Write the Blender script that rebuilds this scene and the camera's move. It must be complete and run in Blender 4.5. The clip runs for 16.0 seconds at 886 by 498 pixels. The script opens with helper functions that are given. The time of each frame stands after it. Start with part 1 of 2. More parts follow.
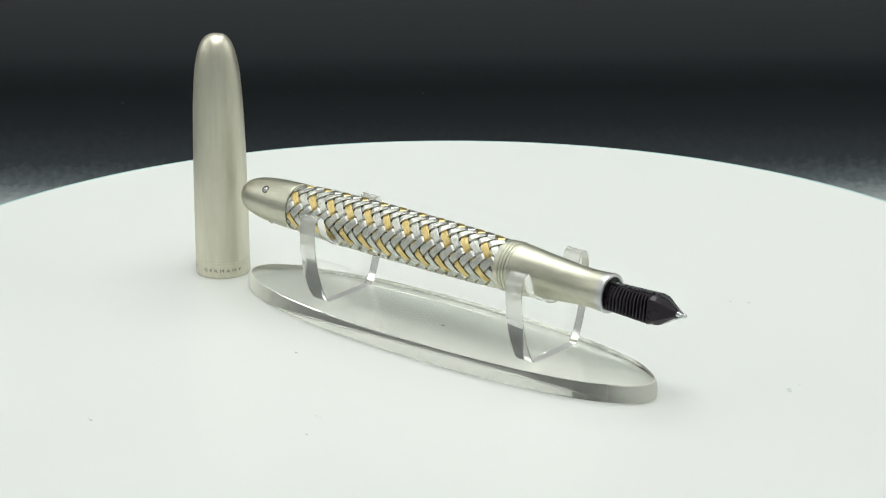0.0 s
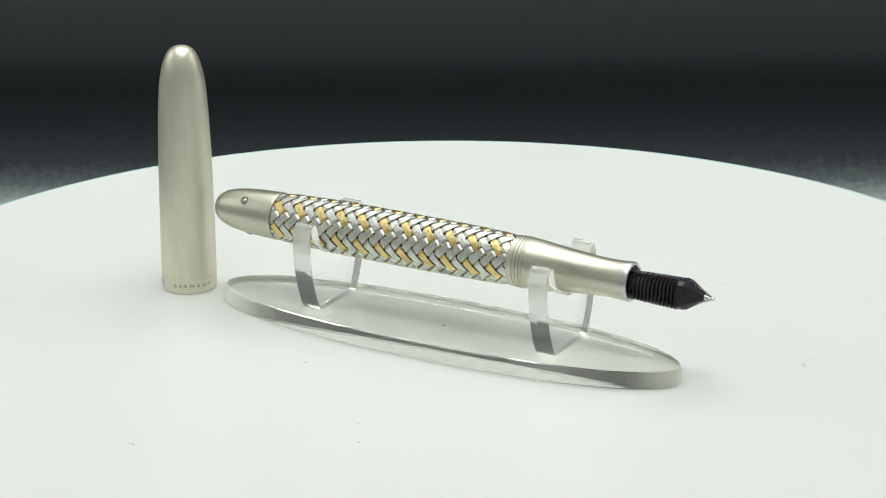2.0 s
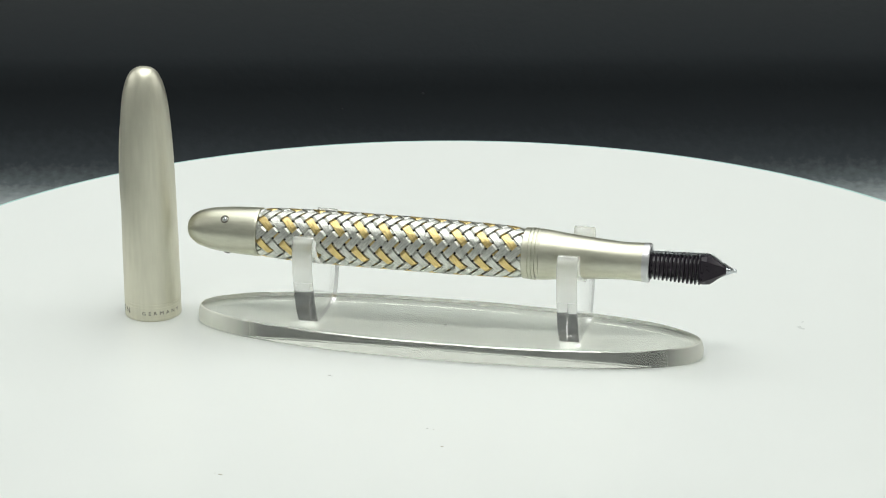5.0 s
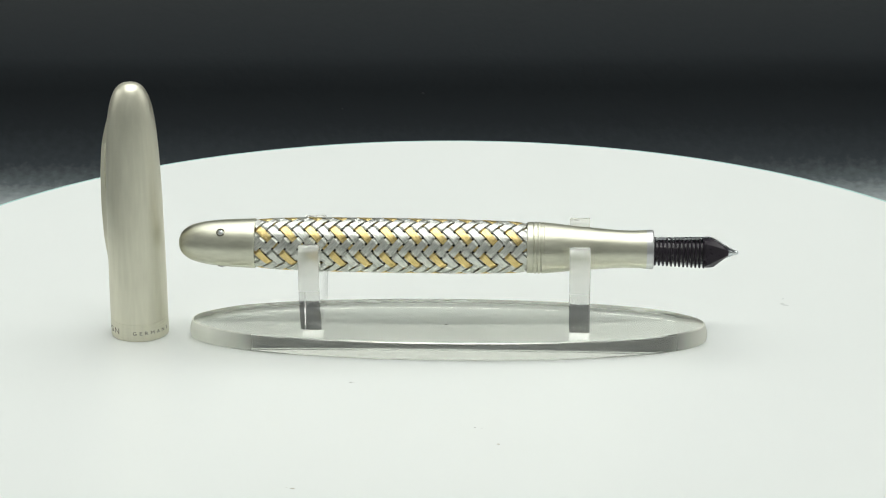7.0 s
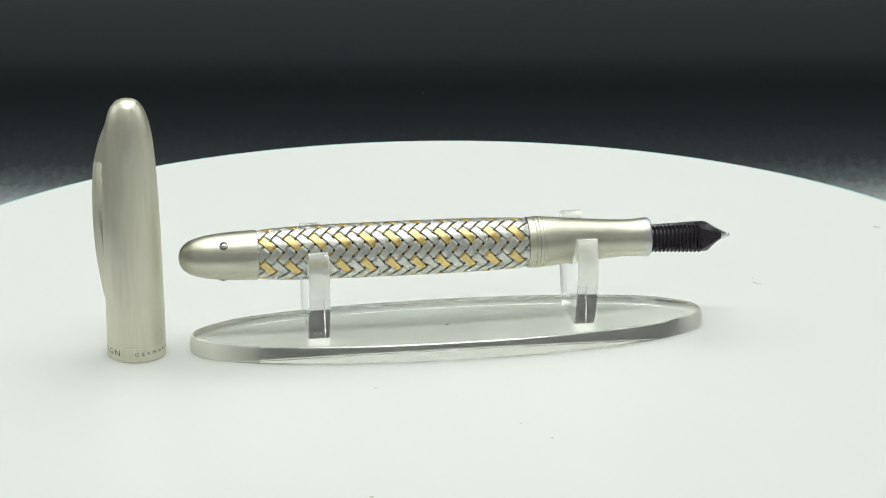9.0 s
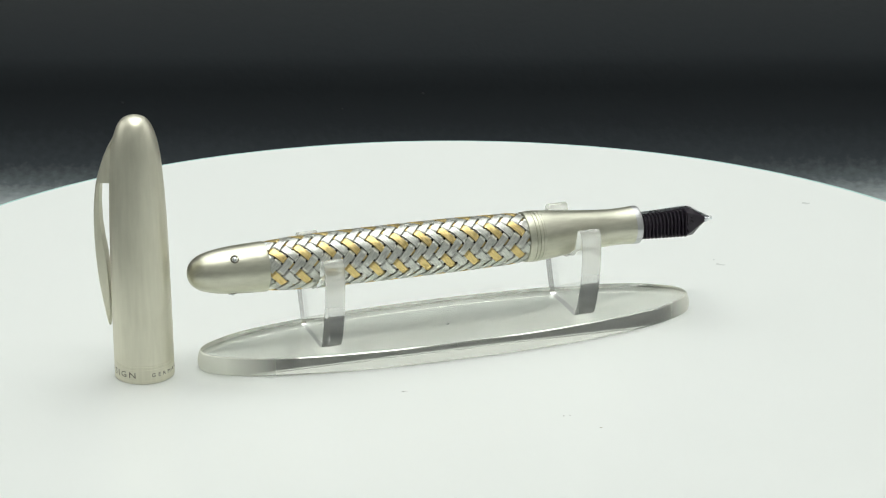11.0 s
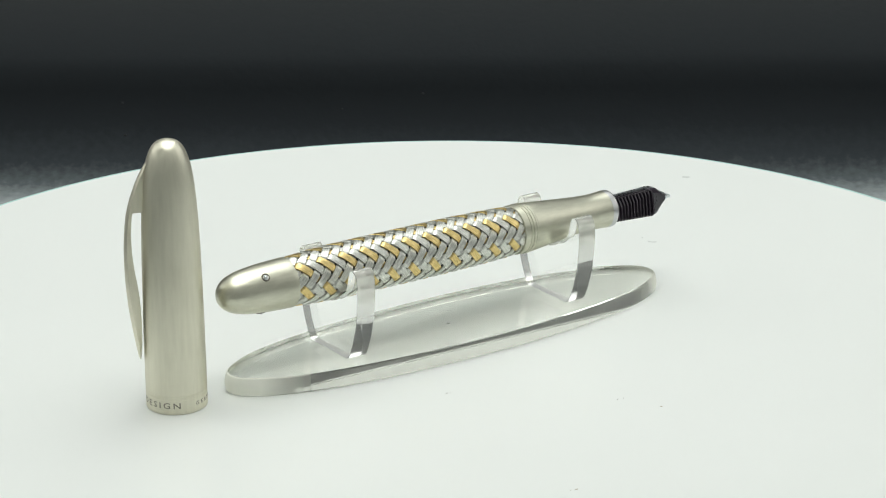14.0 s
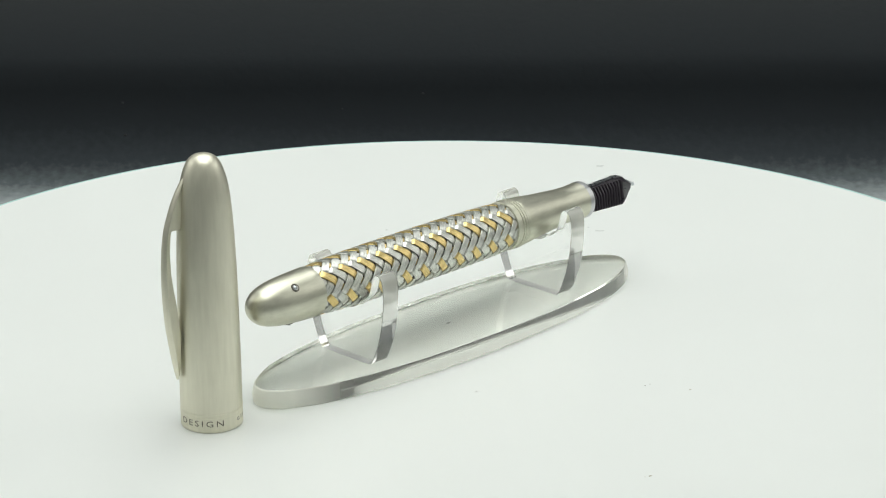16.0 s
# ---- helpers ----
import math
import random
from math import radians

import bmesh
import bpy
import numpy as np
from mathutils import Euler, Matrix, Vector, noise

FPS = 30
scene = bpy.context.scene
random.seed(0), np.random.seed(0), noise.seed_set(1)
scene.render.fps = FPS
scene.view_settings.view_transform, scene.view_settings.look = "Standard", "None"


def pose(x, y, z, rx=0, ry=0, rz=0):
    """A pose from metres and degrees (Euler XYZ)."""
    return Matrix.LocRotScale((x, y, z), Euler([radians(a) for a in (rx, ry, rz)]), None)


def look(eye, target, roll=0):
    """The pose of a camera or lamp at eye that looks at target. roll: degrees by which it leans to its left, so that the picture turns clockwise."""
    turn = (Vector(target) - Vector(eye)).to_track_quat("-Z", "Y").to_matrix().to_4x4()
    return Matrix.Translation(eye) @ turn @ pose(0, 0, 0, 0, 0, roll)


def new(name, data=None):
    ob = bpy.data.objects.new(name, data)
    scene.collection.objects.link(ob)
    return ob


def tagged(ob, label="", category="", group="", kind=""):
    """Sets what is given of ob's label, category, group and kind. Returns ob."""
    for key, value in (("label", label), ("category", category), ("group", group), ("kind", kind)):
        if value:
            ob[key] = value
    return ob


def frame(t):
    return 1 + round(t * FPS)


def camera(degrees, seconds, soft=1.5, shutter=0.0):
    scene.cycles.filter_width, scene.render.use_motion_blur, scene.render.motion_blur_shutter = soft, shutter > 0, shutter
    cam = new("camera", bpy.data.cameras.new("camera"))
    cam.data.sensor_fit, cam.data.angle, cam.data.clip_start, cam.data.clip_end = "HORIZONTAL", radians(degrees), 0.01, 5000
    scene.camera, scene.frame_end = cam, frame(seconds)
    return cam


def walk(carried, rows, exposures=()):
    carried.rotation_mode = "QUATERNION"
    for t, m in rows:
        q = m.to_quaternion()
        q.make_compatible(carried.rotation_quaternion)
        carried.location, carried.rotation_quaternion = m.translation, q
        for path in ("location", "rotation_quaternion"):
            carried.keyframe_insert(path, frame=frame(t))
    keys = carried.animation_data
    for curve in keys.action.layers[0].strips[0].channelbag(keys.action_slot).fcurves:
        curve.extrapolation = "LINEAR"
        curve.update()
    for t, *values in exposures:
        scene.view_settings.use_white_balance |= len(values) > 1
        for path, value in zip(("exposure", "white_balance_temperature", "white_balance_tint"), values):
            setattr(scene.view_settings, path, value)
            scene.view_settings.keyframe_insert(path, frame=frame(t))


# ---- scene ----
MM = 0.001
SPIN = 5.3235            # turntable, degrees a second
START = -39.91           # its angle at the start


def turn(t):
    return START + SPIN * t


# camera: stands still
cam = camera(18.336, 16.0, soft=1.1)
EYE = Vector((0.0, -0.57861, 0.22630))
YAW, PITCH = radians(0.0255), radians(19.559)
AHEAD = Vector((math.sin(YAW) * math.cos(PITCH), math.cos(YAW) * math.cos(PITCH), -math.sin(PITCH)))
walk(cam, [(0.0, look(EYE, EYE + AHEAD, -0.30)), (16.0, look(EYE, EYE + AHEAD, -0.30))], [(0.0, 0.0), (16.0, 0.0)])

# light: panels out of view between white walls added for bounce; world light stands in for the room
world = bpy.data.worlds.new("room_light")
scene.world = world
world.use_nodes = True
world.node_tree.nodes["Background"].inputs["Color"].default_value = (0.95, 1.0, 0.97, 1)
world.node_tree.nodes["Background"].inputs["Strength"].default_value = 1.02


def panel(name, eye, target, width, depth, watts, colour):
    lamp = bpy.data.lights.new(name, "AREA")
    lamp.shape, lamp.size, lamp.size_y, lamp.energy, lamp.color = "RECTANGLE", width, depth, watts, colour
    ob = new(name, lamp)
    ob.matrix_world = look(eye, target)
    return ob


panel("top_panel", (0.0, 0.25, 0.71), (0, 0.23, 0), 0.62, 0.68, 4.25, (0.97, 1.0, 0.97))
panel("top_strip", (0.0, -0.19, 0.68), (0, -0.02, 0), 0.40, 0.05, 1.25, (0.99, 1.0, 0.96))
# unseen fill lamps, added to brighten both sides
panel("side_fill_left", (-0.66, 0.12, 0.44), (0.3, 0.14, 0.0), 0.60, 0.40, 0.9, (1.0, 1.0, 0.96))
panel("side_fill_right", (0.66, 0.12, 0.44), (-0.3, 0.14, 0.0), 0.60, 0.40, 0.9, (1.0, 1.0, 0.96))


# ---- materials ----
def material(name, colour, rough=0.5, metal=0.0, **more):
    m = bpy.data.materials.new(name)
    m.use_nodes = True
    b = m.node_tree.nodes["Principled BSDF"]
    b.inputs["Base Color"].default_value = (*colour, 1)
    b.inputs["Roughness"].default_value = rough
    b.inputs["Metallic"].default_value = metal
    for key, value in more.items():
        b.inputs[key.replace("_", " ")].default_value = value
    return m, m.node_tree.nodes, m.node_tree.links, b


def grain(m, nodes, links, b, scale, stretch, colours, roughs, bump, coords="Object", broad=None, detail=4.0):
    """Fine noise, stretched along an axis, on colour, gloss and relief; broad: a second, larger noise on the gloss."""
    tex = nodes.new("ShaderNodeTexCoord")
    mapping = nodes.new("ShaderNodeMapping")
    mapping.inputs["Scale"].default_value = stretch
    fine = nodes.new("ShaderNodeTexNoise")
    fine.inputs["Scale"].default_value = scale
    fine.inputs["Detail"].default_value = detail
    links.new(tex.outputs[coords], mapping.inputs["Vector"])
    links.new(mapping.outputs["Vector"], fine.inputs["Vector"])
    value = fine.outputs["Fac"]
    if broad:
        wide = nodes.new("ShaderNodeTexNoise")
        wide.inputs["Scale"].default_value = broad
        wide.inputs["Detail"].default_value = 3.0
        links.new(tex.outputs[coords], wide.inputs["Vector"])
        both = nodes.new("ShaderNodeMix")
        both.inputs["Factor"].default_value = 0.55
        links.new(fine.outputs["Fac"], both.inputs["A"])
        links.new(wide.outputs["Fac"], both.inputs["B"])
        value = both.outputs["Result"]
    ramp = nodes.new("ShaderNodeValToRGB")
    ramp.color_ramp.elements[0].position, ramp.color_ramp.elements[1].position = 0.30, 0.70
    ramp.color_ramp.elements[0].color = (*colours[0], 1)
    ramp.color_ramp.elements[1].color = (*colours[1], 1)
    links.new(value, ramp.inputs["Fac"])
    links.new(ramp.outputs["Color"], b.inputs["Base Color"])
    span = nodes.new("ShaderNodeMapRange")
    span.inputs["From Min"].default_value, span.inputs["From Max"].default_value = 0.3, 0.7
    span.inputs["To Min"].default_value, span.inputs["To Max"].default_value = roughs
    links.new(value, span.inputs["Value"])
    links.new(span.outputs["Result"], b.inputs["Roughness"])
    if bump:
        relief = nodes.new("ShaderNodeBump")
        relief.inputs["Strength"].default_value = bump[0]
        relief.inputs["Distance"].default_value = bump[1]
        links.new(fine.outputs["Fac"], relief.inputs["Height"])
        links.new(relief.outputs["Normal"], b.inputs["Normal"])
    return m


SATIN = grain(*material("satin_metal", (0.60, 0.57, 0.50), 0.36, 1.0), 1100, (1, 1, 0.10),
              ((0.66, 0.64, 0.525), (0.80, 0.78, 0.655)), (0.42, 0.53), (0.08, 0.0001), broad=48)
GRIP = grain(*material("satin_grip_metal", (0.62, 0.60, 0.54), 0.32, 1.0), 1400, (0.25, 1, 1),
             ((0.47, 0.465, 0.375), (0.64, 0.635, 0.53)), (0.34, 0.47), (0.08, 0.0001), broad=70)
POLISHED = grain(*material("polished_steel", (0.66, 0.68, 0.72), 0.2, 1.0), 700, (1, 1, 1),
                 ((0.60, 0.63, 0.66), (0.70, 0.72, 0.73)), (0.24, 0.34), None)
# steel of the end ring, with a bluish reflection put into its colour
RING_TINT = grain(*material("satin_steel_bluish_reflection", (0.56, 0.58, 0.63), 0.3, 1.0), 700, (1, 1, 1),
              ((0.54, 0.545, 0.555), (0.61, 0.61, 0.61)), (0.36, 0.44), None)
STEEL_STRAND = grain(*material("brushed_steel_strand", (0.62, 0.64, 0.64), 0.3, 1.0), 1.0, (0.8, 13.0, 1),
                     ((0.44, 0.45, 0.415), (0.80, 0.805, 0.755)), (0.32, 0.47), (0.6, 0.0001), coords="UV")
GOLD_STRAND = grain(*material("brushed_gold_strand", (0.78, 0.55, 0.22), 0.3, 1.0), 1.0, (0.8, 11.0, 1),
                    ((0.56, 0.42, 0.15), (0.90, 0.72, 0.36)), (0.31, 0.46), (0.6, 0.0001), coords="UV")
CORE = grain(*material("dark_core", (0.015, 0.014, 0.013), 0.6, 0.0), 800, (1, 1, 1),
             ((0.010, 0.010, 0.010), (0.022, 0.020, 0.018)), (0.5, 0.7), None)
FEED = grain(*material("black_feed_plastic", (0.012, 0.009, 0.014), 0.3, 0.0), 1500, (1, 1, 1),
             ((0.014, 0.010, 0.016), (0.026, 0.019, 0.028)), (0.24, 0.38), (0.03, 0.0001), broad=200)
INK = material("engraving", (0.12, 0.11, 0.09), 0.55, 0.6)[0]
PLATTER = grain(*material("white_glass", (0.80, 0.82, 0.80), 0.2, 0.0), 60, (1, 1, 1),
                ((0.785, 0.812, 0.79), (0.80, 0.825, 0.805)), (0.26, 0.36), None, broad=6)
RIM = material("green_glass_edge", (0.60, 0.86, 0.82), 0.12, 0.0)[0]
# two bright surfaces for the bounce walls added out of view
BOUNCE_CLOTH = grain(*material("white_bounce_cloth", (0.8, 0.8, 0.78), 0.9, 0.0), 300, (1, 1, 1),
             ((0.76, 0.77, 0.75), (0.82, 0.83, 0.81)), (0.85, 0.95), (0.2, 0.001), broad=8)
BOUNCE_PAINT = grain(*material("pale_bounce_paint", (0.3, 0.3, 0.3), 0.8, 0.0), 200, (1, 1, 1),
             ((0.72, 0.72, 0.70), (0.78, 0.78, 0.76)), (0.75, 0.9), (0.1, 0.001), broad=6)


def falloff_cloth():
    """Black backdrop cloth with a fuzzy nap; fall of light painted into its colour, mid grey at the foot to black."""
    m, nodes, links, b = material("backdrop_cloth_with_falloff", (0.01, 0.01, 0.01), 0.95, 0.0, Specular_IOR_Level=0.1, Sheen_Weight=0.05)
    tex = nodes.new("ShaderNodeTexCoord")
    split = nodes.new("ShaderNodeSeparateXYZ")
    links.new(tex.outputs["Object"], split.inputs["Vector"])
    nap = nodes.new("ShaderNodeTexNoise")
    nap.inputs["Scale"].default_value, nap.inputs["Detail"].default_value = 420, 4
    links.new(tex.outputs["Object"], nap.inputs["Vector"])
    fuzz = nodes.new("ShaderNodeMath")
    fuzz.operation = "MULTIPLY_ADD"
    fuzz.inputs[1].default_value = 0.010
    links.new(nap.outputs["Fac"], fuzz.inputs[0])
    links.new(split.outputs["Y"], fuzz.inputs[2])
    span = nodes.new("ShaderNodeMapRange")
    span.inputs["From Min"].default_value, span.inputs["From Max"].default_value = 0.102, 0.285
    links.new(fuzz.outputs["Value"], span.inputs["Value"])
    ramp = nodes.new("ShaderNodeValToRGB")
    # fall of light in colour: dim front, grey foot, black wall, paler top
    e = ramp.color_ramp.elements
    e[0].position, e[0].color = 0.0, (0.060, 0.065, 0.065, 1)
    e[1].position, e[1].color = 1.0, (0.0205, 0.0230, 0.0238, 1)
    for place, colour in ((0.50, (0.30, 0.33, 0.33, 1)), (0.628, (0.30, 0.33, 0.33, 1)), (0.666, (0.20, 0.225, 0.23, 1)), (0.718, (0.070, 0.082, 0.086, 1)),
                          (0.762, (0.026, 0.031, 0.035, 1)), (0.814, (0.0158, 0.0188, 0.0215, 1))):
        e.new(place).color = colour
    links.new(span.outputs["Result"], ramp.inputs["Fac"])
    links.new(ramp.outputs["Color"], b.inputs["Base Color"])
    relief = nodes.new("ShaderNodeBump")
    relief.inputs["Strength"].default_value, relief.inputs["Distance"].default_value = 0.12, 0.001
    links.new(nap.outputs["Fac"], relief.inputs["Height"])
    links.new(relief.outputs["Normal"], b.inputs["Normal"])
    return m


FELT = falloff_cloth()
LINT = material("grey_lint", (0.025, 0.028, 0.03), 0.95, 0.0)[0]
DUST = material("dust", (0.38, 0.37, 0.34), 0.9, 0.0)[0]
DUST_PALE = material("pale_dust", (0.52, 0.50, 0.42), 0.9, 0.0)[0]
PLASTIC = grain(*material("black_plastic", (0.02, 0.02, 0.02), 0.5, 0.0), 300, (1, 1, 1),
                ((0.016, 0.016, 0.016), (0.026, 0.026, 0.026)), (0.45, 0.6), None)
ACRYLIC = material("clear_acrylic", (0.865, 0.875, 0.835), 0.02, 0.0, Transmission_Weight=1.0, IOR=1.6)[0]
BLOCK_ACRYLIC = material("clear_acrylic_block", (0.985, 0.99, 0.98), 0.02, 0.0, Transmission_Weight=1.0, IOR=1.49)[0]
BLOCK_EDGE = grain(*material("milled_acrylic_edge", (0.95, 0.95, 0.93), 0.2, 0.0, Transmission_Weight=0.92, IOR=1.49), 900, (1, 1, 1),
                   ((0.93, 0.94, 0.91), (0.98, 0.98, 0.96)), (0.015, 0.07), (0.05, 0.0002), broad=120)
GLUED_FOOT = grain(*material("glued_acrylic_foot", (0.95, 0.95, 0.93), 0.2, 0.0, Transmission_Weight=0.5, IOR=1.49), 700, (1, 1, 1),
                   ((0.86, 0.88, 0.85), (0.97, 0.97, 0.95)), (0.05, 0.2), None, broad=200)
SAWN_ACRYLIC = grain(*material("sawn_acrylic_edge", (0.90, 0.90, 0.83), 0.3, 0.0, Transmission_Weight=0.90, IOR=1.6), 500, (1, 1, 0.2),
                     ((0.86, 0.87, 0.80), (0.93, 0.93, 0.87)), (0.04, 0.12), None, broad=40)


def milky_from(m, axis, middle, clear_to, full_at, most):
    """Acrylic made milky beyond a distance from a middle along one axis: light from inside scatters out there."""
    nodes, links = m.node_tree.nodes, m.node_tree.links
    tex, split = nodes.new("ShaderNodeTexCoord"), nodes.new("ShaderNodeSeparateXYZ")
    size, span = nodes.new("ShaderNodeMath"), nodes.new("ShaderNodeMapRange")
    size.operation = "ABSOLUTE"
    away = nodes.new("ShaderNodeMath")
    away.operation = "SUBTRACT"
    away.inputs[1].default_value = middle
    span.inputs["From Min"].default_value, span.inputs["From Max"].default_value = clear_to, full_at
    span.inputs["To Min"].default_value, span.inputs["To Max"].default_value = 0.0, most
    links.new(tex.outputs["Object"], split.inputs["Vector"])
    links.new(split.outputs[axis], away.inputs[0])
    links.new(away.outputs["Value"], size.inputs[0])
    links.new(size.outputs["Value"], span.inputs["Value"])
    milky, out, inward, outward = (nodes.new("ShaderNodeMixShader"), nodes["Material Output"],
                                   nodes.new("ShaderNodeBsdfTranslucent"), nodes.new("ShaderNodeBsdfDiffuse"))
    inward.inputs["Color"].default_value = (0.97, 0.98, 0.88, 1)
    outward.inputs["Color"].default_value = (0.95, 0.96, 0.88, 1)
    scatter = nodes.new("ShaderNodeMixShader")
    scatter.inputs["Fac"].default_value = 0.75
    links.new(inward.outputs["BSDF"], scatter.inputs[1])
    links.new(outward.outputs["BSDF"], scatter.inputs[2])
    links.new(span.outputs["Result"], milky.inputs["Fac"])
    links.new(nodes["Principled BSDF"].outputs["BSDF"], milky.inputs[1])
    links.new(scatter.outputs["Shader"], milky.inputs[2])
    links.new(milky.outputs["Shader"], out.inputs["Surface"])


milky_from(SAWN_ACRYLIC, "X", 0.004, 0.0450, 0.0575, 0.92)      # the plate's ends, milky, one more than the other
milky_from(BLOCK_EDGE, "Z", 0.0, 0.0115, 0.0150, 0.20)      # the cradles' horns, paled to stand in for the bright platter refracted there


# ---- mesh helpers (coordinates in millimetres) ----
def part(name, bm, mat, parent=None, label="", smooth=35):
    me = bpy.data.meshes.new(name)
    bmesh.ops.scale(bm, vec=(MM, MM, MM), verts=bm.verts)
    for f in bm.faces:
        f.smooth = smooth > 0
    if smooth > 0:
        for e in bm.edges:
            if len(e.link_faces) == 2 and e.calc_face_angle(0) > radians(smooth):
                e.smooth = False
    bm.to_mesh(me)
    bm.free()
    me.materials.append(mat)
    ob = new(name, me)
    if parent:
        ob.parent = parent
    if label:
        ob["label"] = label
    return ob


def lathe(profile, steps=96, axis="x", loop=False):
    """Turn (along, radius) points round the x or the z axis; loop: the profile closes on itself."""
    bm = bmesh.new()
    rings = []
    for a, r in profile:
        if r < 1e-6:
            rings.append([bm.verts.new((a, 0, 0) if axis == "x" else (0, 0, a))])
            continue
        ring = []
        for i in range(steps):
            c, s = math.cos(2 * math.pi * i / steps), math.sin(2 * math.pi * i / steps)
            ring.append(bm.verts.new((a, r * c, r * s) if axis == "x" else (r * c, r * s, a)))
        rings.append(ring)
    pairs = list(zip(rings, rings[1:])) + ([(rings[-1], rings[0])] if loop else [])
    for p, q in pairs:
        for i in range(steps):
            j = (i + 1) % steps
            if len(p) == 1 and len(q) == 1:
                continue
            if len(p) == 1:
                bm.faces.new((p[0], q[i], q[j]))
            elif len(q) == 1:
                bm.faces.new((p[i], q[0], p[j]))
            else:
                bm.faces.new((p[i], q[i], q[j], p[j]))
    bmesh.ops.recalc_face_normals(bm, faces=bm.faces)
    return bm


def curve_points(points, steps=8):
    """Catmull-Rom through open points."""
    p = [Vector(v) for v in points]
    p = [2 * p[0] - p[1]] + p + [2 * p[-1] - p[-2]]
    out = []
    for i in range(1, len(p) - 2):
        for k in range(steps):
            t = k / steps
            a, b, c, d = p[i - 1], p[i], p[i + 1], p[i + 2]
            out.append(0.5 * (2 * b + (c - a) * t + (2 * a - 5 * b + 4 * c - d) * t * t + (3 * b - a - 3 * c + d) * t ** 3))
    out.append(p[-2])
    return out


def lerp_table(table, x):
    return float(np.interp(x, [a for a, _ in table], [b for _, b in table]))


def ball(r, centre=(0, 0, 0), squash=(1, 1, 1), u=20, v=12):
    bm = bmesh.new()
    bmesh.ops.create_uvsphere(bm, u_segments=u, v_segments=v, radius=r)
    bmesh.ops.scale(bm, vec=squash, verts=bm.verts)
    bmesh.ops.translate(bm, vec=centre, verts=bm.verts)
    return bm


# ---- setting ----
def surroundings():
    """Dark cloth under and behind the turntable: a flat floor that sweeps up into a back wall, and closes round the room."""
    bm = bmesh.new()
    sweep = [(-1300, -40), (-600, -40), (0, -40), (150, -40), (215, -40)]
    for k in range(1, 13):
        a = radians(84 * k / 12)
        sweep.append((215 + 35 * math.sin(a), -40 + 35 * (1 - math.cos(a)) * 0.82))
    # leans back from here so the upper part catches more light
    sweep += [(250.8, -8), (253.5, -4.5), (258, -0.5), (265, 4), (276, 9), (295, 16), (330, 28), (400, 70), (480, 220), (600, 900)]
    rows = []
    for y, z in sweep:
        rows.append([bm.verts.new((x, y, z)) for x in range(-1300, 1301, 200)])
    for p, q in zip(rows, rows[1:]):
        for i in range(len(p) - 1):
            bm.faces.new((p[i], p[i + 1], q[i + 1], q[i]))
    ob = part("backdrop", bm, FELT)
    tagged(ob, "black cloth backdrop, fall of light painted in grey at its foot", "backdrop", kind="structure")
    for x, z, size in ((-100, -18.4, 0.42), (-99, -27.5, 0.45), (-5.7, -16.0, 0.40), (-31, -20.5, 0.30)):
        a = math.acos(max(1 - (z + 40) / 28.7, 0.12))
        part("lint", ball(size, (x, 214.9 + 35 * math.sin(a), z), (1.2, 0.5, 1), 10, 6), LINT, ob)


surroundings()


def tent():
    """Unseen white cloth walls and roof, added round the table to bounce light; behind the camera an added pale wall
    further off.
    """
    def sheet(name, x0, x1, y0, y1, z0, z1, mat, label):
        bm = bmesh.new()
        bmesh.ops.create_cube(bm, size=1)
        bmesh.ops.scale(bm, vec=(x1 - x0, y1 - y0, z1 - z0), verts=bm.verts)
        bmesh.ops.translate(bm, vec=((x0 + x1) / 2, (y0 + y1) / 2, (z0 + z1) / 2), verts=bm.verts)
        tagged(part(name, bm, mat, smooth=0), label, "wall" if "wall" in name else "ceiling", kind="structure")

    sheet("wall_west", -780, -772, -900, 250, -38, 900, BOUNCE_CLOTH, "unseen white cloth wall, added to bounce light")
    sheet("wall_east", 772, 780, -900, 250, -38, 900, BOUNCE_CLOTH, "unseen white cloth wall, added to bounce light")
    sheet("ceiling", -780, 780, -900, 420, 904, 912, BOUNCE_CLOTH, "unseen white cloth roof, added to bounce light")
    sheet("wall_south", -1290, 1290, -1290, -1282, -38, 1500, BOUNCE_PAINT, "unseen pale wall, added to brighten reflections")


tent()


# ---- turntable ----
def turntable():
    top = new("turntable")
    platter = lathe([(-6.0, 0), (-6.0, 147.2), (-5.4, 147.6), (-0.35, 147.6), (0, 147.4), (0, 60), (0, 0)], 192, "z")
    part("platter", platter, PLATTER, top, "round white glossy platter")
    part("edge_band", lathe([(-5.2, 147.6), (-5.2, 148.5), (-0.6, 148.6), (-0.12, 148.45), (-0.05, 147.6)], 192, "z", True), RIM, top,
         "pale green glass edge")
    part("drive_base", lathe([(-40, 0), (-40, 95), (-36, 100), (-12, 100), (-8, 96), (-6.1, 60), (-6.1, 0)], 96, "z"), PLASTIC, top,
         "black plastic drive base")
    tagged(top, "motorised turntable with a white glossy round platter", "turntable")
    return top


# ---- acrylic pen stand ----
def clear(ob):
    ob.visible_shadow = False
    return ob


def base_outline(grow, z, n=160):
    """A slightly full oval; its edge is upright along the sides and rounded towards the two ends to catch top light."""
    out = []
    for i in range(n):
        c, d = math.cos(2 * math.pi * i / n), math.sin(2 * math.pi * i / n)
        k = (abs(c) ** 2.12 + abs(d) ** 2.12) ** (-1 / 2.12)
        end = min(max((abs(58.3 * c * k) - 47.0) / 8.0, 0.0), 1.0)
        g = grow - 0.45 * end * end * (3 - 2 * end) * ((z - 1.7) / 2.1) ** 2
        out.append((((58.3 + g) * c * k, (13.95 + g) * d * k, z)))
    return out


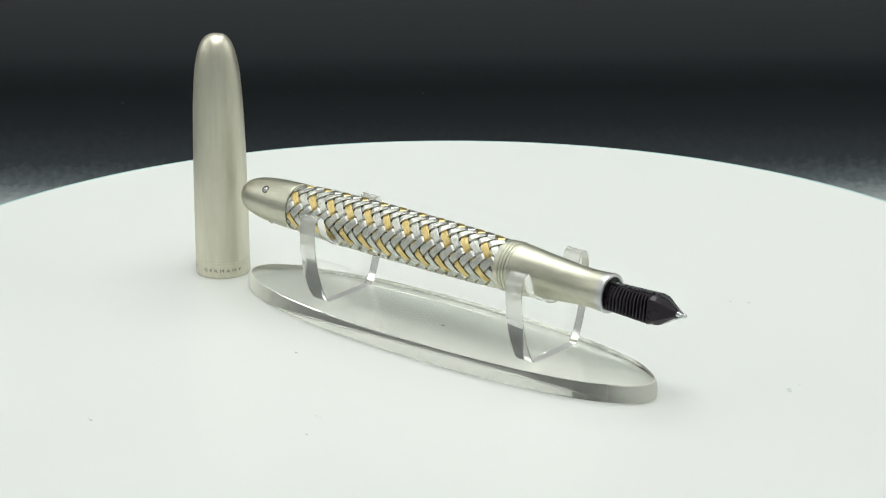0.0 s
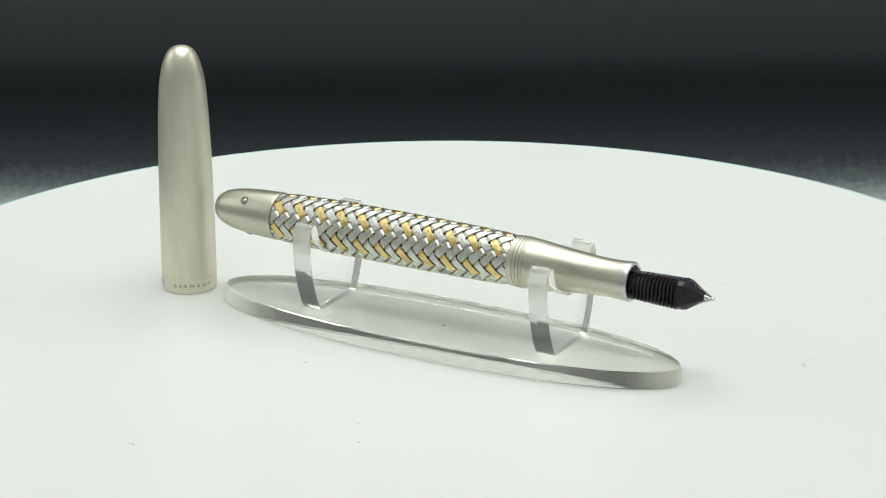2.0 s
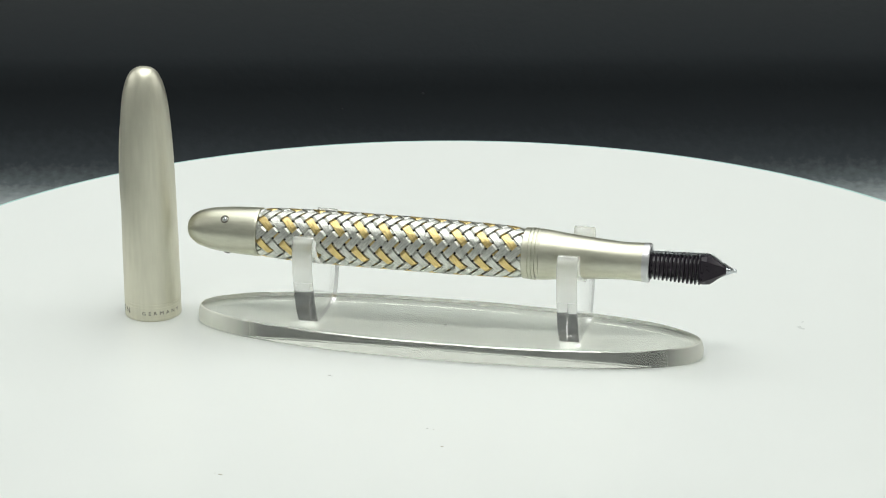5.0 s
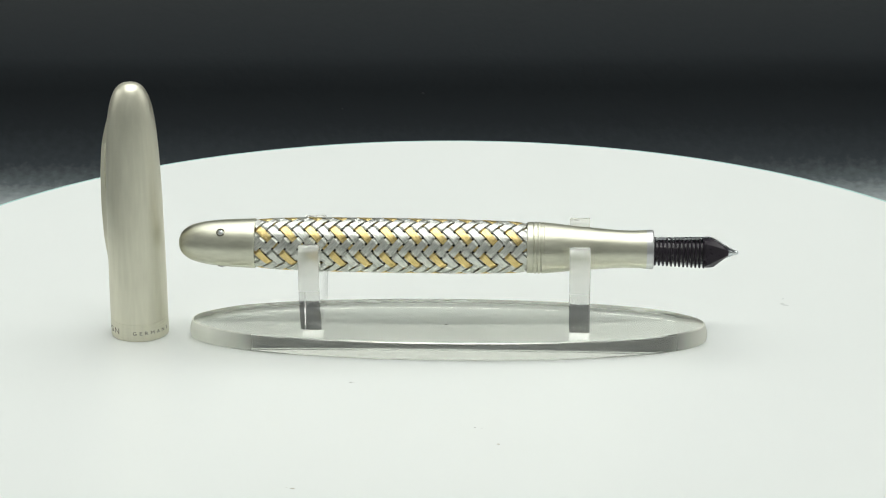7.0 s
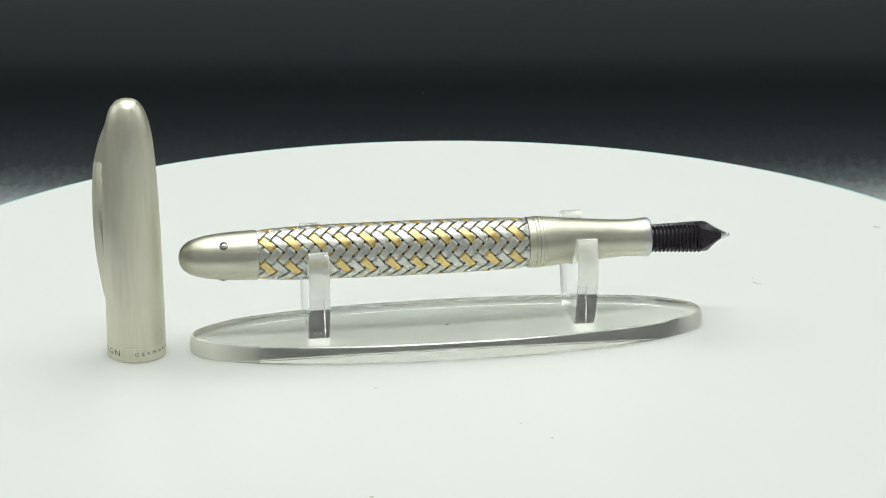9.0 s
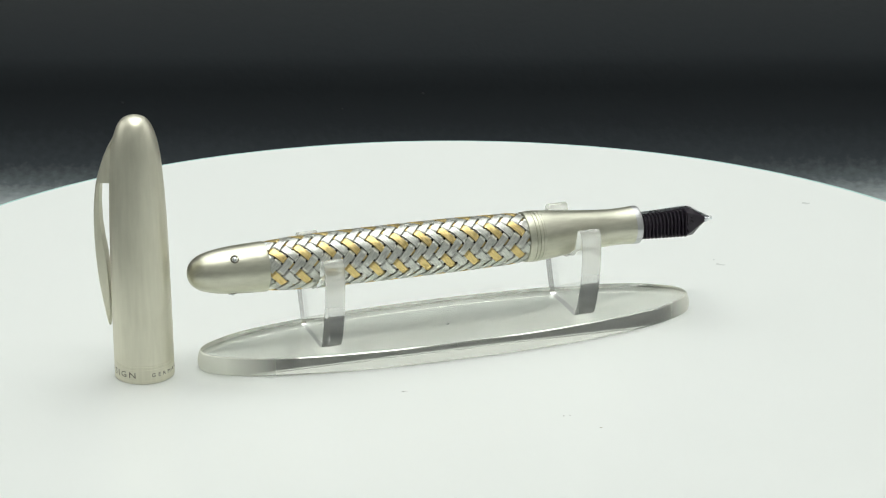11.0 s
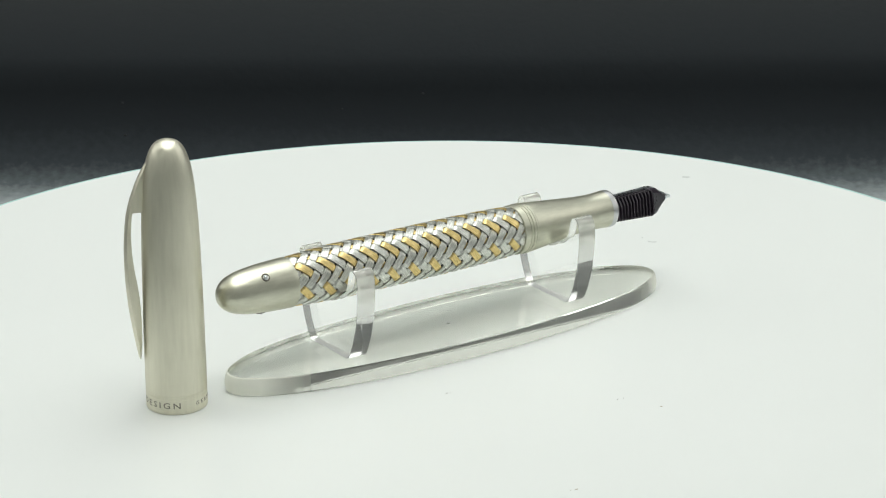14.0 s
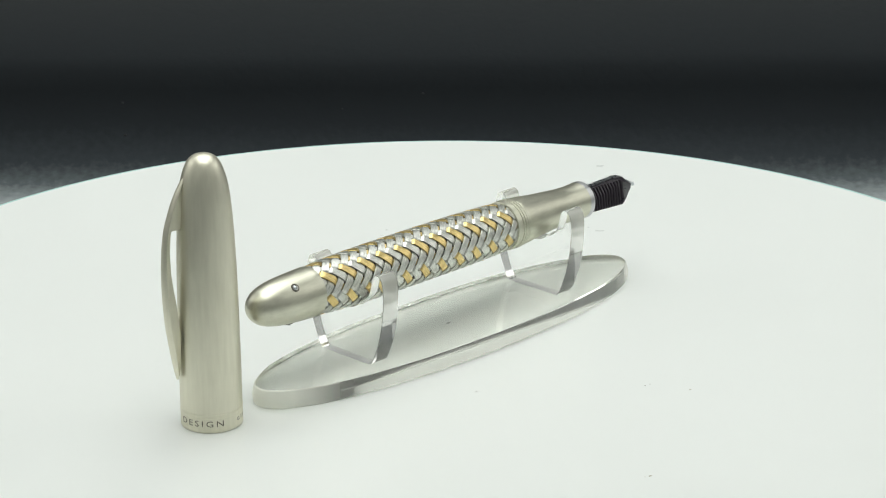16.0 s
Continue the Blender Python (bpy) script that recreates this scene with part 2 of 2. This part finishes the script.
BASE_RINGS = ((-0.30, 0.05), (0.0, 0.34), (0.0, 1.1), (0.0, 2.1), (0.0, 3.1), (0.0, 3.94), (-0.20, 4.16))


def base_faces():
    """The polished faces of the plate, under and above."""
    bm = bmesh.new()
    bm.faces.new([bm.verts.new(v) for v in reversed(base_outline(*BASE_RINGS[0]))])
    bm.faces.new([bm.verts.new(v) for v in base_outline(*BASE_RINGS[-1])])
    return bm


def base_edge():
    """The sawn edge that closes the plate all round."""
    bm = bmesh.new()
    rings = [[bm.verts.new(v) for v in base_outline(grow, z)] for grow, z in BASE_RINGS]
    n = len(rings[0])
    for p, q in zip(rings, rings[1:]):
        for i in range(n):
            bm.faces.new((p[i], p[(i + 1) % n], q[(i + 1) % n], q[i]))
    return bm


def cradle_block(dip):
    """A solid piece sawn from clear sheet, 4.6 mm thick: flat foot, bowed sides, two horns and a hollow at height dip."""
    half = [(0, 4.72), (4.0, 4.72), (6.7, 4.76), (7.7, 5.25), (9.05, 8.0), (10.35, 12.0), (11.15, 16.5), (11.4, 20.2), (11.25, 23.0), (10.8, 24.3), (10.0, 24.85),
            (9.25, 24.35), (8.85, 23.0), (8.35, 21.2), (7.5, 19.5), (6.1, dip + 2.75), (3.4, dip + 0.72), (0, dip - 0.12)]
    mirrored = [(-y, z) for y, z in half[-2:0:-1]]
    ring = [Vector((y, z, 0)) for y, z in half + mirrored]
    n = len(ring)
    smooth = []
    for i in range(n):
        a, b, c, d = ring[i - 1], ring[i], ring[(i + 1) % n], ring[(i + 2) % n]
        for k in range(5):
            t = k / 5
            smooth.append(0.5 * (2 * b + (c - a) * t + (2 * a - 5 * b + 4 * c - d) * t * t + (3 * b - a - 3 * c + d) * t ** 3))
    bm = bmesh.new()
    m, thick, wide, cut = len(smooth), 0.52, 2.3, 0.10
    rows = []
    for i in range(m):
        way = (smooth[(i + 1) % m] - smooth[i - 1]).normalized()
        out = Vector((way.y, -way.x, 0))
        rows.append([bm.verts.new((x, smooth[i].x + out.x * o, smooth[i].y + out.y * o))
                     for x, o in ((-wide, thick - cut), (-wide + cut, thick), (wide - cut, thick), (wide, thick - cut))])
    for i in range(m):
        p, q = rows[i], rows[(i + 1) % m]
        for k in range(3):
            f = bm.faces.new((p[k], p[k + 1], q[k + 1], q[k]))
            f.material_index = 2 if f.calc_center_median().z < 4.35 else 1
    bm.faces.new([r[0] for r in rows])
    bm.faces.new([r[3] for r in reversed(rows)])
    bmesh.ops.recalc_face_normals(bm, faces=bm.faces)
    return bm


def pen_stand():
    stand = new("pen_stand")
    slab = clear(part("base", base_faces(), ACRYLIC, stand, "clear oval acrylic base plate", smooth=0))
    part("edge", base_edge(), SAWN_ACRYLIC, slab, "sawn acrylic edge, milky at the ends", smooth=25)
    for x, dip in ((-30.1, 15.6), (29.55, 16.0)):
        hoop = clear(part("cradle", cradle_block(dip), BLOCK_ACRYLIC, stand, "solid clear acrylic cradle with a U-shaped hollow", smooth=30))
        hoop.data.materials.append(BLOCK_EDGE)
        hoop.data.materials.append(GLUED_FOOT)
        hoop.location = (x * MM, 0.15 * MM, 0)
    part("dust_speck", ball(0.34, (-0.3, 0.45, 0.022), (1.5, 1, 0.05)), LINT, stand, "dark dust speck")
    tagged(stand, "clear acrylic pen stand with oval base on the platter", "pen stand")
    return stand


# ---- cap ----
CAP_PROFILE = [(58.95, 0), (58.82, 1.1), (58.5, 2.05), (57.9, 2.85), (57.0, 3.5), (55.8, 4.05), (54.5, 4.47), (52.4, 4.95), (48.9, 5.43), (42.5, 5.88),
               (36.0, 6.13), (30.0, 6.27), (19.0, 6.42), (10, 6.49), (4.3, 6.5)]


def cap_radius(z):
    return float(np.interp(z, [a for a, _ in reversed(CAP_PROFILE)], [r for _, r in reversed(CAP_PROFILE)])) if z > 4.3 else 6.5


def cap_body():
    smooth = [(v.x, max(v.y, 0)) for v in curve_points([(a, r, 0) for a, r in CAP_PROFILE], 4)]
    foot = [(4.22, 6.5), (4.15, 6.40), (4.05, 6.40), (3.98, 6.5), (3.42, 6.5), (3.36, 6.43), (3.28, 6.43), (3.22, 6.5),
            (0.95, 6.5), (0.90, 6.44), (0.82, 6.44), (0.77, 6.5), (0.35, 6.5), (0.1, 6.42), (0, 6.25), (0, 5.75), (0.3, 5.6), (40, 5.0), (50, 3.5), (52, 0)]
    return lathe(smooth + foot, 128, "z")


def lettering(text, size, radius, height, centre, arc, apart):
    """Flat letters bent round an upright cylinder; centre: their middle's angle, arc: their spread, in degrees."""
    data = bpy.data.curves.new("lettering", "FONT")
    data.body, data.size, data.extrude, data.resolution_u = text, size, 0.012, 2
    data.space_character = apart
    helper = new("lettering_source", data)
    bpy.context.view_layer.update()
    me = bpy.data.meshes.new_from_object(helper.evaluated_get(bpy.context.evaluated_depsgraph_get()))
    bpy.data.objects.remove(helper)
    bm = bmesh.new()
    bm.from_mesh(me)
    bmesh.ops.triangulate(bm, faces=bm.faces)
    bmesh.ops.subdivide_edges(bm, edges=[e for e in bm.edges if e.calc_length() > 0.5], cuts=1)
    x0, x1 = min(v.co.x for v in bm.verts), max(v.co.x for v in bm.verts)
    for v in bm.verts:
        a = radians(centre + ((v.co.x - x0) / (x1 - x0) - 0.5) * arc)
        r = radius + v.co.z
        v.co = Vector((r * math.cos(a), r * math.sin(a), height + v.co.y))
    return bm


def clip():
    """A leaf-shaped spring strap that springs from a fin on the cap; built along +x, then turned."""
    outer = [(54.6, 4.3), (53.6, 5.0), (51.2, 6.3), (48.8, 7.35), (46, 8.3), (43, 9.1), (39, 9.6), (35, 9.85), (30, 9.85), (26, 9.65), (22, 9.3), (18, 8.75),
             (14.5, 8.2), (12, 7.75), (11, 7.5)]
    wide = [(54.6, 0.55), (52, 1.0), (46, 1.2), (40, 1.3), (34, 1.45), (28, 1.65), (22, 1.75), (18, 1.65), (14.5, 1.4), (12.2, 1.05), (11.3, 0.75), (11, 0.4)]
    under = [(11, 7.3), (12, 7.15), (15, 6.9), (20, 6.8), (25, 7.05), (28, 7.4), (31, 7.85), (35, 8.25), (39, 8.3), (43.0, 7.95), (43.7, 7.7)]
    inner = lambda z, r: cap_radius(z) - 0.25 if z > 43.7 else lerp_table(under, z)
    pts = [(v.x, v.y) for v in curve_points([(a, b, 0) for a, b in outer], 5)]
    zs = sorted(set([z for z, _ in pts] + [43.75, 43.65]), reverse=True)
    bm = bmesh.new()
    rows = []
    for z in zs:
        r = lerp_table(list(reversed(pts)), z)
        w, i = lerp_table(list(reversed(wide)), z), inner(z, r)
        row = []
        for k in range(9):
            s = -1 + k / 4
            row.append(bm.verts.new((r - 0.42 * abs(s) ** 2.6 * min(w, 1.6), s * w, z)))
        for k in range(5):
            s = 1 - k / 2
            row.append(bm.verts.new((min(i, r - 0.12), s * w * 0.8, z)))
        rows.append(row)
    n = len(rows[0])
    for p, q in zip(rows, rows[1:]):
        for k in range(n):
            bm.faces.new((p[k], p[(k + 1) % n], q[(k + 1) % n], q[k]))
    bm.faces.new(rows[0])
    bm.faces.new(list(reversed(rows[-1])))
    bmesh.ops.recalc_face_normals(bm, faces=bm.faces)
    bmesh.ops.rotate(bm, cent=(0, 0, 0), matrix=Matrix.Rotation(radians(CLIP_AT), 3, "Z"), verts=bm.verts)
    return bm


CLIP_AT = 146.5


def pen_cap():
    cap = new("pen_cap")
    part("shell", cap_body(), SATIN, cap, "satin silver-coloured domed shell", smooth=28)
    part("clip", clip(), SATIN, cap, "curved satin metal spring clip", smooth=40)
    part("engraving", lettering("GERMANY", 1.2, 6.5, 1.65, -50.0, 84.0, 1.75), INK, cap, "small engraved word GERMANY")
    part("engraving", lettering("DESIGN", 1.9, 6.5, 1.45, -167.0, 87.0, 1.35), INK, cap, "engraved word DESIGN")
    tagged(cap, "satin silver metal pen cap standing upright on its rim", "pen cap")
    return cap


# ---- fountain pen, built along x ----
ENVELOPE = [(-42.5, 5.15), (-41.5, 5.25), (-40.2, 5.52), (-38.5, 5.70), (-36, 5.84), (-30, 6.04), (-22, 6.14), (-10, 6.17), (2, 6.12), (10, 5.99), (16, 5.80), (17.6, 5.66), (18.8, 5.40), (20, 5.25)]
STEP = 10.79             # degrees of wrap per millimetre
TWIST0, BRAID_X0 = 36.5, -38.9


def envelope(x):
    return lerp_table(ENVELOPE, x)


def strand(index, sign, start=-41.7, end=19.3, per=0.13):
    """One flat strand of a two-over, two-under tubular braid of twelve strands each way."""
    bm = bmesh.new()
    uv = bm.loops.layers.uv.new("UVMap")
    count = int((end - start) / per)
    across = (-0.785, -0.74, -0.48, 0.0, 0.48, 0.74, 0.785)
    rows, run = [], []
    for i in range(count + 1):
        x = start + (end - start) * i / count
        r0 = envelope(x) - 0.36
        slope = radians(STEP) * r0
        size = math.hypot(1, slope)
        theta = sign * STEP * (x - BRAID_X0) + 30.0 * index + TWIST0
        nx, nt = slope / size, -sign / size
        top, low = [], []
        for k, w in enumerate(across):
            px = x + w * nx
            pt = theta + math.degrees(w * nt / r0)
            other = (pt - TWIST0 + sign * STEP * (px - BRAID_X0)) / 30.0      # which strand of the other lay is met
            wave = -sign * math.cos(math.pi * (index + other - 0.5) / 2)
            lift = 0.22 * max(-1.0, min(1.0, 3.4 * wave))
            r = envelope(px) - 0.36 + lift - (0.07 if abs(w) > 0.77 else 0.0) + 0.012 * (1 - (w / 0.86) ** 2)
            a = radians(pt)
            px = min(max(px, start), end)
            top.append(bm.verts.new((px, -(r + 0.10) * math.cos(a), (r + 0.10) * math.sin(a))))
            low.append(bm.verts.new((px, -(r - 0.10) * math.cos(a), (r - 0.10) * math.sin(a))))
        rows.append(top + low[::-1])
        run.append(x)
    n = len(rows[0])
    seed = 7.3 * index + (100 if sign > 0 else 0)
    for i in range(count):
        p, q = rows[i], rows[i + 1]
        for k in range(n):
            f = bm.faces.new((p[k], p[(k + 1) % n], q[(k + 1) % n], q[k]))
            for loop, (row, col) in zip(f.loops, ((i, k), (i, k + 1), (i + 1, k + 1), (i + 1, k))):
                loop[uv].uv = (run[row] * 1.4 + seed, min(col, 13 - col) / 6 + seed)
    bmesh.ops.recalc_face_normals(bm, faces=bm.faces)
    return bm


def feed_rib(thick, bend, size):
    """One fin of the feed: a plate with a flat front, a slanted shoulder above it from height bend, and bevelled rims."""
    rim = [(-3.02, -2.45), (-3.05, bend - 0.35), (-2.95, bend), (-2.95 + 0.5 * (2.8 - bend), 2.82), (0.5, 2.92), (1.7, 2.2), (1.9, 0.0), (1.7, -2.3), (0.5, -3.05),
           (-2.2, -3.05), (-2.75, -2.85)]
    return loft([[(x, y * s * size, z * s * size) for y, z in rim] for x, s in ((0, 0.95), (0.10, 1.0), (thick - 0.10, 1.0), (thick, 0.95))])


def loft(sections):
    """Join rings of equal length into a closed solid."""
    bm = bmesh.new()
    rings = [[bm.verts.new(v) for v in s] for s in sections]
    n = len(rings[0])
    for p, q in zip(rings, rings[1:]):
        for i in range(n):
            bm.faces.new((p[i], p[(i + 1) % n], q[(i + 1) % n], q[i]))
    bm.faces.new(rings[0])
    bm.faces.new(list(reversed(rings[-1])))
    bmesh.ops.recalc_face_normals(bm, faces=bm.faces)
    return bm


def nib_sheet():
    """The bent nib plate over the feed (towards +z here), narrowing from its shoulders to the slit tip."""
    bm = bmesh.new()
    rows = []
    for x, spread, r in ((46.5, 84, 3.12), (52, 86, 3.25), (57, 87, 3.42), (59.6, 87, 3.48), (60.5, 85, 3.3), (61.4, 82, 2.85), (62.4, 78, 2.2), (63.6, 74, 1.55),
                         (64.8, 68, 0.95), (65.6, 60, 0.55)):
        top, low = [], []
        for k in range(13):
            a = radians(-spread + 2 * spread * k / 12)
            drop = lerp_table([(46, 0), (60, 0.0), (65.6, 0.3)], x)
            top.append(bm.verts.new((x, r * math.sin(a), r * math.cos(a) - drop)))
            low.append(bm.verts.new((x, (r - 0.36) * math.sin(a), (r - 0.36) * math.cos(a) - drop)))
        rows.append(top + low[::-1])
    n = len(rows[0])
    for p, q in zip(rows, rows[1:]):
        for k in range(n):
            bm.faces.new((p[k], p[(k + 1) % n], q[(k + 1) % n], q[k]))
    bm.faces.new(rows[0])
    bm.faces.new(list(reversed(rows[-1])))
    bmesh.ops.recalc_face_normals(bm, faces=bm.faces)
    return bm


def fountain_pen():
    pen = new("fountain_pen")
    tail = [(v.x, max(v.y, 0)) for v in curve_points([(-58.85, 0, 0), (-58.7, 1.0, 0), (-58.3, 2.0, 0), (-57.6, 2.85, 0), (-56.2, 3.8, 0), (-54.3, 4.42, 0),
            (-52.3, 4.83, 0), (-49.5, 5.15, 0), (-46, 5.38, 0), (-41.75, 5.55, 0)], 5)]
    part("tail_cap", lathe(tail + [(-41.62, 5.52), (-41.55, 5.42), (-41.55, 5.0), (-44, 4.9), (-44, 0)], 112), GRIP, pen, "satin metal domed tail end", smooth=30)
    for k in range(3):
        a = radians(45.5 - 120 * k)
        spot = Matrix.Translation((-49.1 * MM, -math.cos(a) * 5.14 * MM, math.sin(a) * 5.14 * MM)) @ Matrix.Rotation(math.pi / 2 - a, 4, "X")
        screw = part("screw", ball(0.60, (0, 0, 0.02), (1, 1, 0.62)), POLISHED, pen, "small polished domed screw")
        screw.matrix_basis = spot
        slot = bmesh.new()
        bmesh.ops.create_cube(slot, size=1)
        bmesh.ops.scale(slot, vec=(0.11, 0.92, 0.10), verts=slot.verts)
        bmesh.ops.translate(slot, vec=(0, 0, 0.335), verts=slot.verts)
        part("slot", slot, INK, screw, "dark slot across the screw", smooth=0)
        part("screw_seat", lathe([(-0.35, 0.55), (-0.35, 0.98), (0.09, 0.95), (0.13, 0.86), (0.06, 0.66), (-0.35, 0.64)], 32, "z", True), INK, screw, "dark recess round the screw")
    part("barrel_core", lathe([(-43, 0), (-43, 4.4), (-41.5, 4.65)] + [(x, envelope(x) - 0.86) for x in range(-38, 18, 4)] + [(19.5, 4.8), (19.5, 0)], 64), CORE, pen,
         "dark tube under the braid")
    for k in range(12):
        gold = k % 2 == 0
        part("strand", strand(k, -1), GOLD_STRAND if gold else STEEL_STRAND, pen, "gold-coloured flat metal strand" if gold else "steel flat metal strand", smooth=28)
    for k in range(12):
        part("strand", strand(k, 1), STEEL_STRAND, pen, "steel flat metal strand", smooth=28)
    rings = [(19.0, 4.9), (19.0, 5.5), (19.12, 5.70), (20.35, 5.74), (20.45, 5.60), (20.62, 5.60), (20.72, 5.80), (21.15, 5.80), (21.25, 5.60), (21.42, 5.60), (21.52, 5.80),
             (21.95, 5.80), (22.05, 5.58), (22.25, 5.58), (22.36, 5.70), (22.8, 5.70)]
    grip = [(v.x, v.y) for v in curve_points([(22.9, 5.68, 0), (25, 5.5, 0), (29.2, 5.05, 0), (35.1, 4.56, 0), (39, 4.26, 0), (41.9, 4.16, 0), (44.5, 4.25, 0), (45.6, 4.33, 0)], 4)]
    part("collar", lathe(rings + [(22.8, 4.9)], 112, loop=True), GRIP, pen, "grooved metal collar", smooth=25)
    part("grip", lathe([(22.82, 4.0), (22.82, 5.62)] + grip + [(45.6, 3.6)], 112, loop=True), GRIP, pen, "satin metal waisted grip section", smooth=30)
    part("grip_ring", lathe([(45.62, 3.6), (45.62, 4.34), (46.6, 4.42), (47.0, 4.36), (47.2, 4.15), (47.2, 3.75), (47.0, 3.62)], 112, loop=True), RING_TINT, pen,
         "satin end ring, bluish reflection put into its colour", smooth=30)
    # solid near-black plug, painted for the shade in the open end
    part("bore", lathe([(44.0, 0), (44.0, 3.7), (46.6, 3.68), (46.6, 0)], 64), CORE, pen, "dark plug for the shade inside the grip bore")
    tilt = Matrix.Translation((0, 0, -0.45 * MM)) @ Matrix.Rotation(radians(-NIB_ROLL), 4, "X")
    body = part("feed", lathe([(46.4, 0), (46.4, 2.35), (58.6, 2.45), (58.6, 0)], 40), FEED, pen, "glossy black plastic feed")
    body.matrix_basis = pose(0, 0, -0.45 * MM, FEED_ROLL)
    for i in range(13):
        rib = feed_rib(0.44, 0.1 + 0.18 * i, 0.92 + 0.012 * i)
        bmesh.ops.translate(rib, vec=(47.3 + 0.9 * i, 0, 0), verts=rib.verts)
        part("fin", rib, FEED, body, smooth=18)
    nose = loft([[(x, -f, lo), (x, -f, hi), (x, -c, top), (x, 0.4 * k, top), (x, 1.9 * k, 2.0 * k), (x, 1.9 * k, -2.0 * k), (x, 0.4 * k, -top), (x, -c, -top)]
                 for x, f, lo, hi, c, top, k in
                 ((58.55, 3.25, -2.5, 2.45, 2.2, 3.05, 1.0), (59.7, 2.80, -2.15, 2.15, 1.95, 3.08, 0.95), (60.6, 2.40, -1.8, 1.85, 1.6, 3.0, 0.85),
                  (61.9, 1.80, -1.25, 1.4, 1.1, 2.05, 0.6), (63.0, 1.35, -0.8, 1.0, 0.75, 1.3, 0.4), (63.9, 0.95, -0.45, 0.65, 0.5, 0.75, 0.25))])
    part("feed_nose", nose, FEED, body, "faceted black feed tip", smooth=12)
    nib = part("nib", nib_sheet(), POLISHED, pen, "polished steel nib")
    nib.matrix_basis = tilt
    part("nib_tip", lathe([(63.2, 0), (63.2, 0.75), (64.2, 0.6), (65.0, 0.36), (65.25, 0.32), (65.45, 0.42), (65.75, 0.48), (66.05, 0.36), (66.2, 0)], 28), POLISHED, nib,
         "rounded writing tip").location = (0, 0, 0)
    tagged(pen, "fountain pen with braided steel and gold barrel, uncapped", "fountain pen")
    return pen


NIB_ROLL = 82.0
FEED_ROLL = -8.0

TABLE = turntable()
STAND = pen_stand()
CAP = pen_cap()
PEN = fountain_pen()


def speck(x, y, size, pale, stretch=1.0):
    bm = ball(size, (x, y, 0.02), (stretch, 1, 0.3), 10, 6)
    part("dust_speck", bm, DUST_PALE if pale else DUST, TABLE)


for spot in ((-18.6, -28.6, 0.17, False, 2.2), (-17.9, -28.9, 0.10, False, 1.0), (9.1, -52.5, 0.16, False, 1.2), (10.5, -52.7, 0.13, False, 1.0),
             (14.2, -60.9, 0.22, True, 1.6), (-26.0, -84.0, 0.24, True, 2.0), (-27.2, -83.6, 0.13, True, 1.0)):
    speck(*spot)


# ---- what turns ----
def motions():
    times = [0.5 * i for i in range(33)]
    homes = ((TABLE, pose(0, 0, 0)), (STAND, pose(1.3 * MM, -1.4 * MM, 0)), (PEN, pose(0, -0.6 * MM, 21.62 * MM, 0, 0.74, 1.1)))
    for thing, home in homes:
        walk(thing, [(t, pose(0, 0, 0, 0, 0, turn(t)) @ home) for t in times])
    # the loose cap creeps a little round its own axis as the platter turns
    creep = [(0.0, 3.0), (4.0, -1.0), (7.0, -4.0), (9.0, -3.5), (12.5, 8.0), (14.5, 12.0), (16.0, 15.0)]
    rows = []
    for t in times:
        rows.append((t, pose(0, 0, 0, 0, 0, turn(t)) @ pose(-68.69 * MM, -0.05 * MM, 0, 0, 0, lerp_table(creep, t))))
    walk(CAP, rows)


motions()
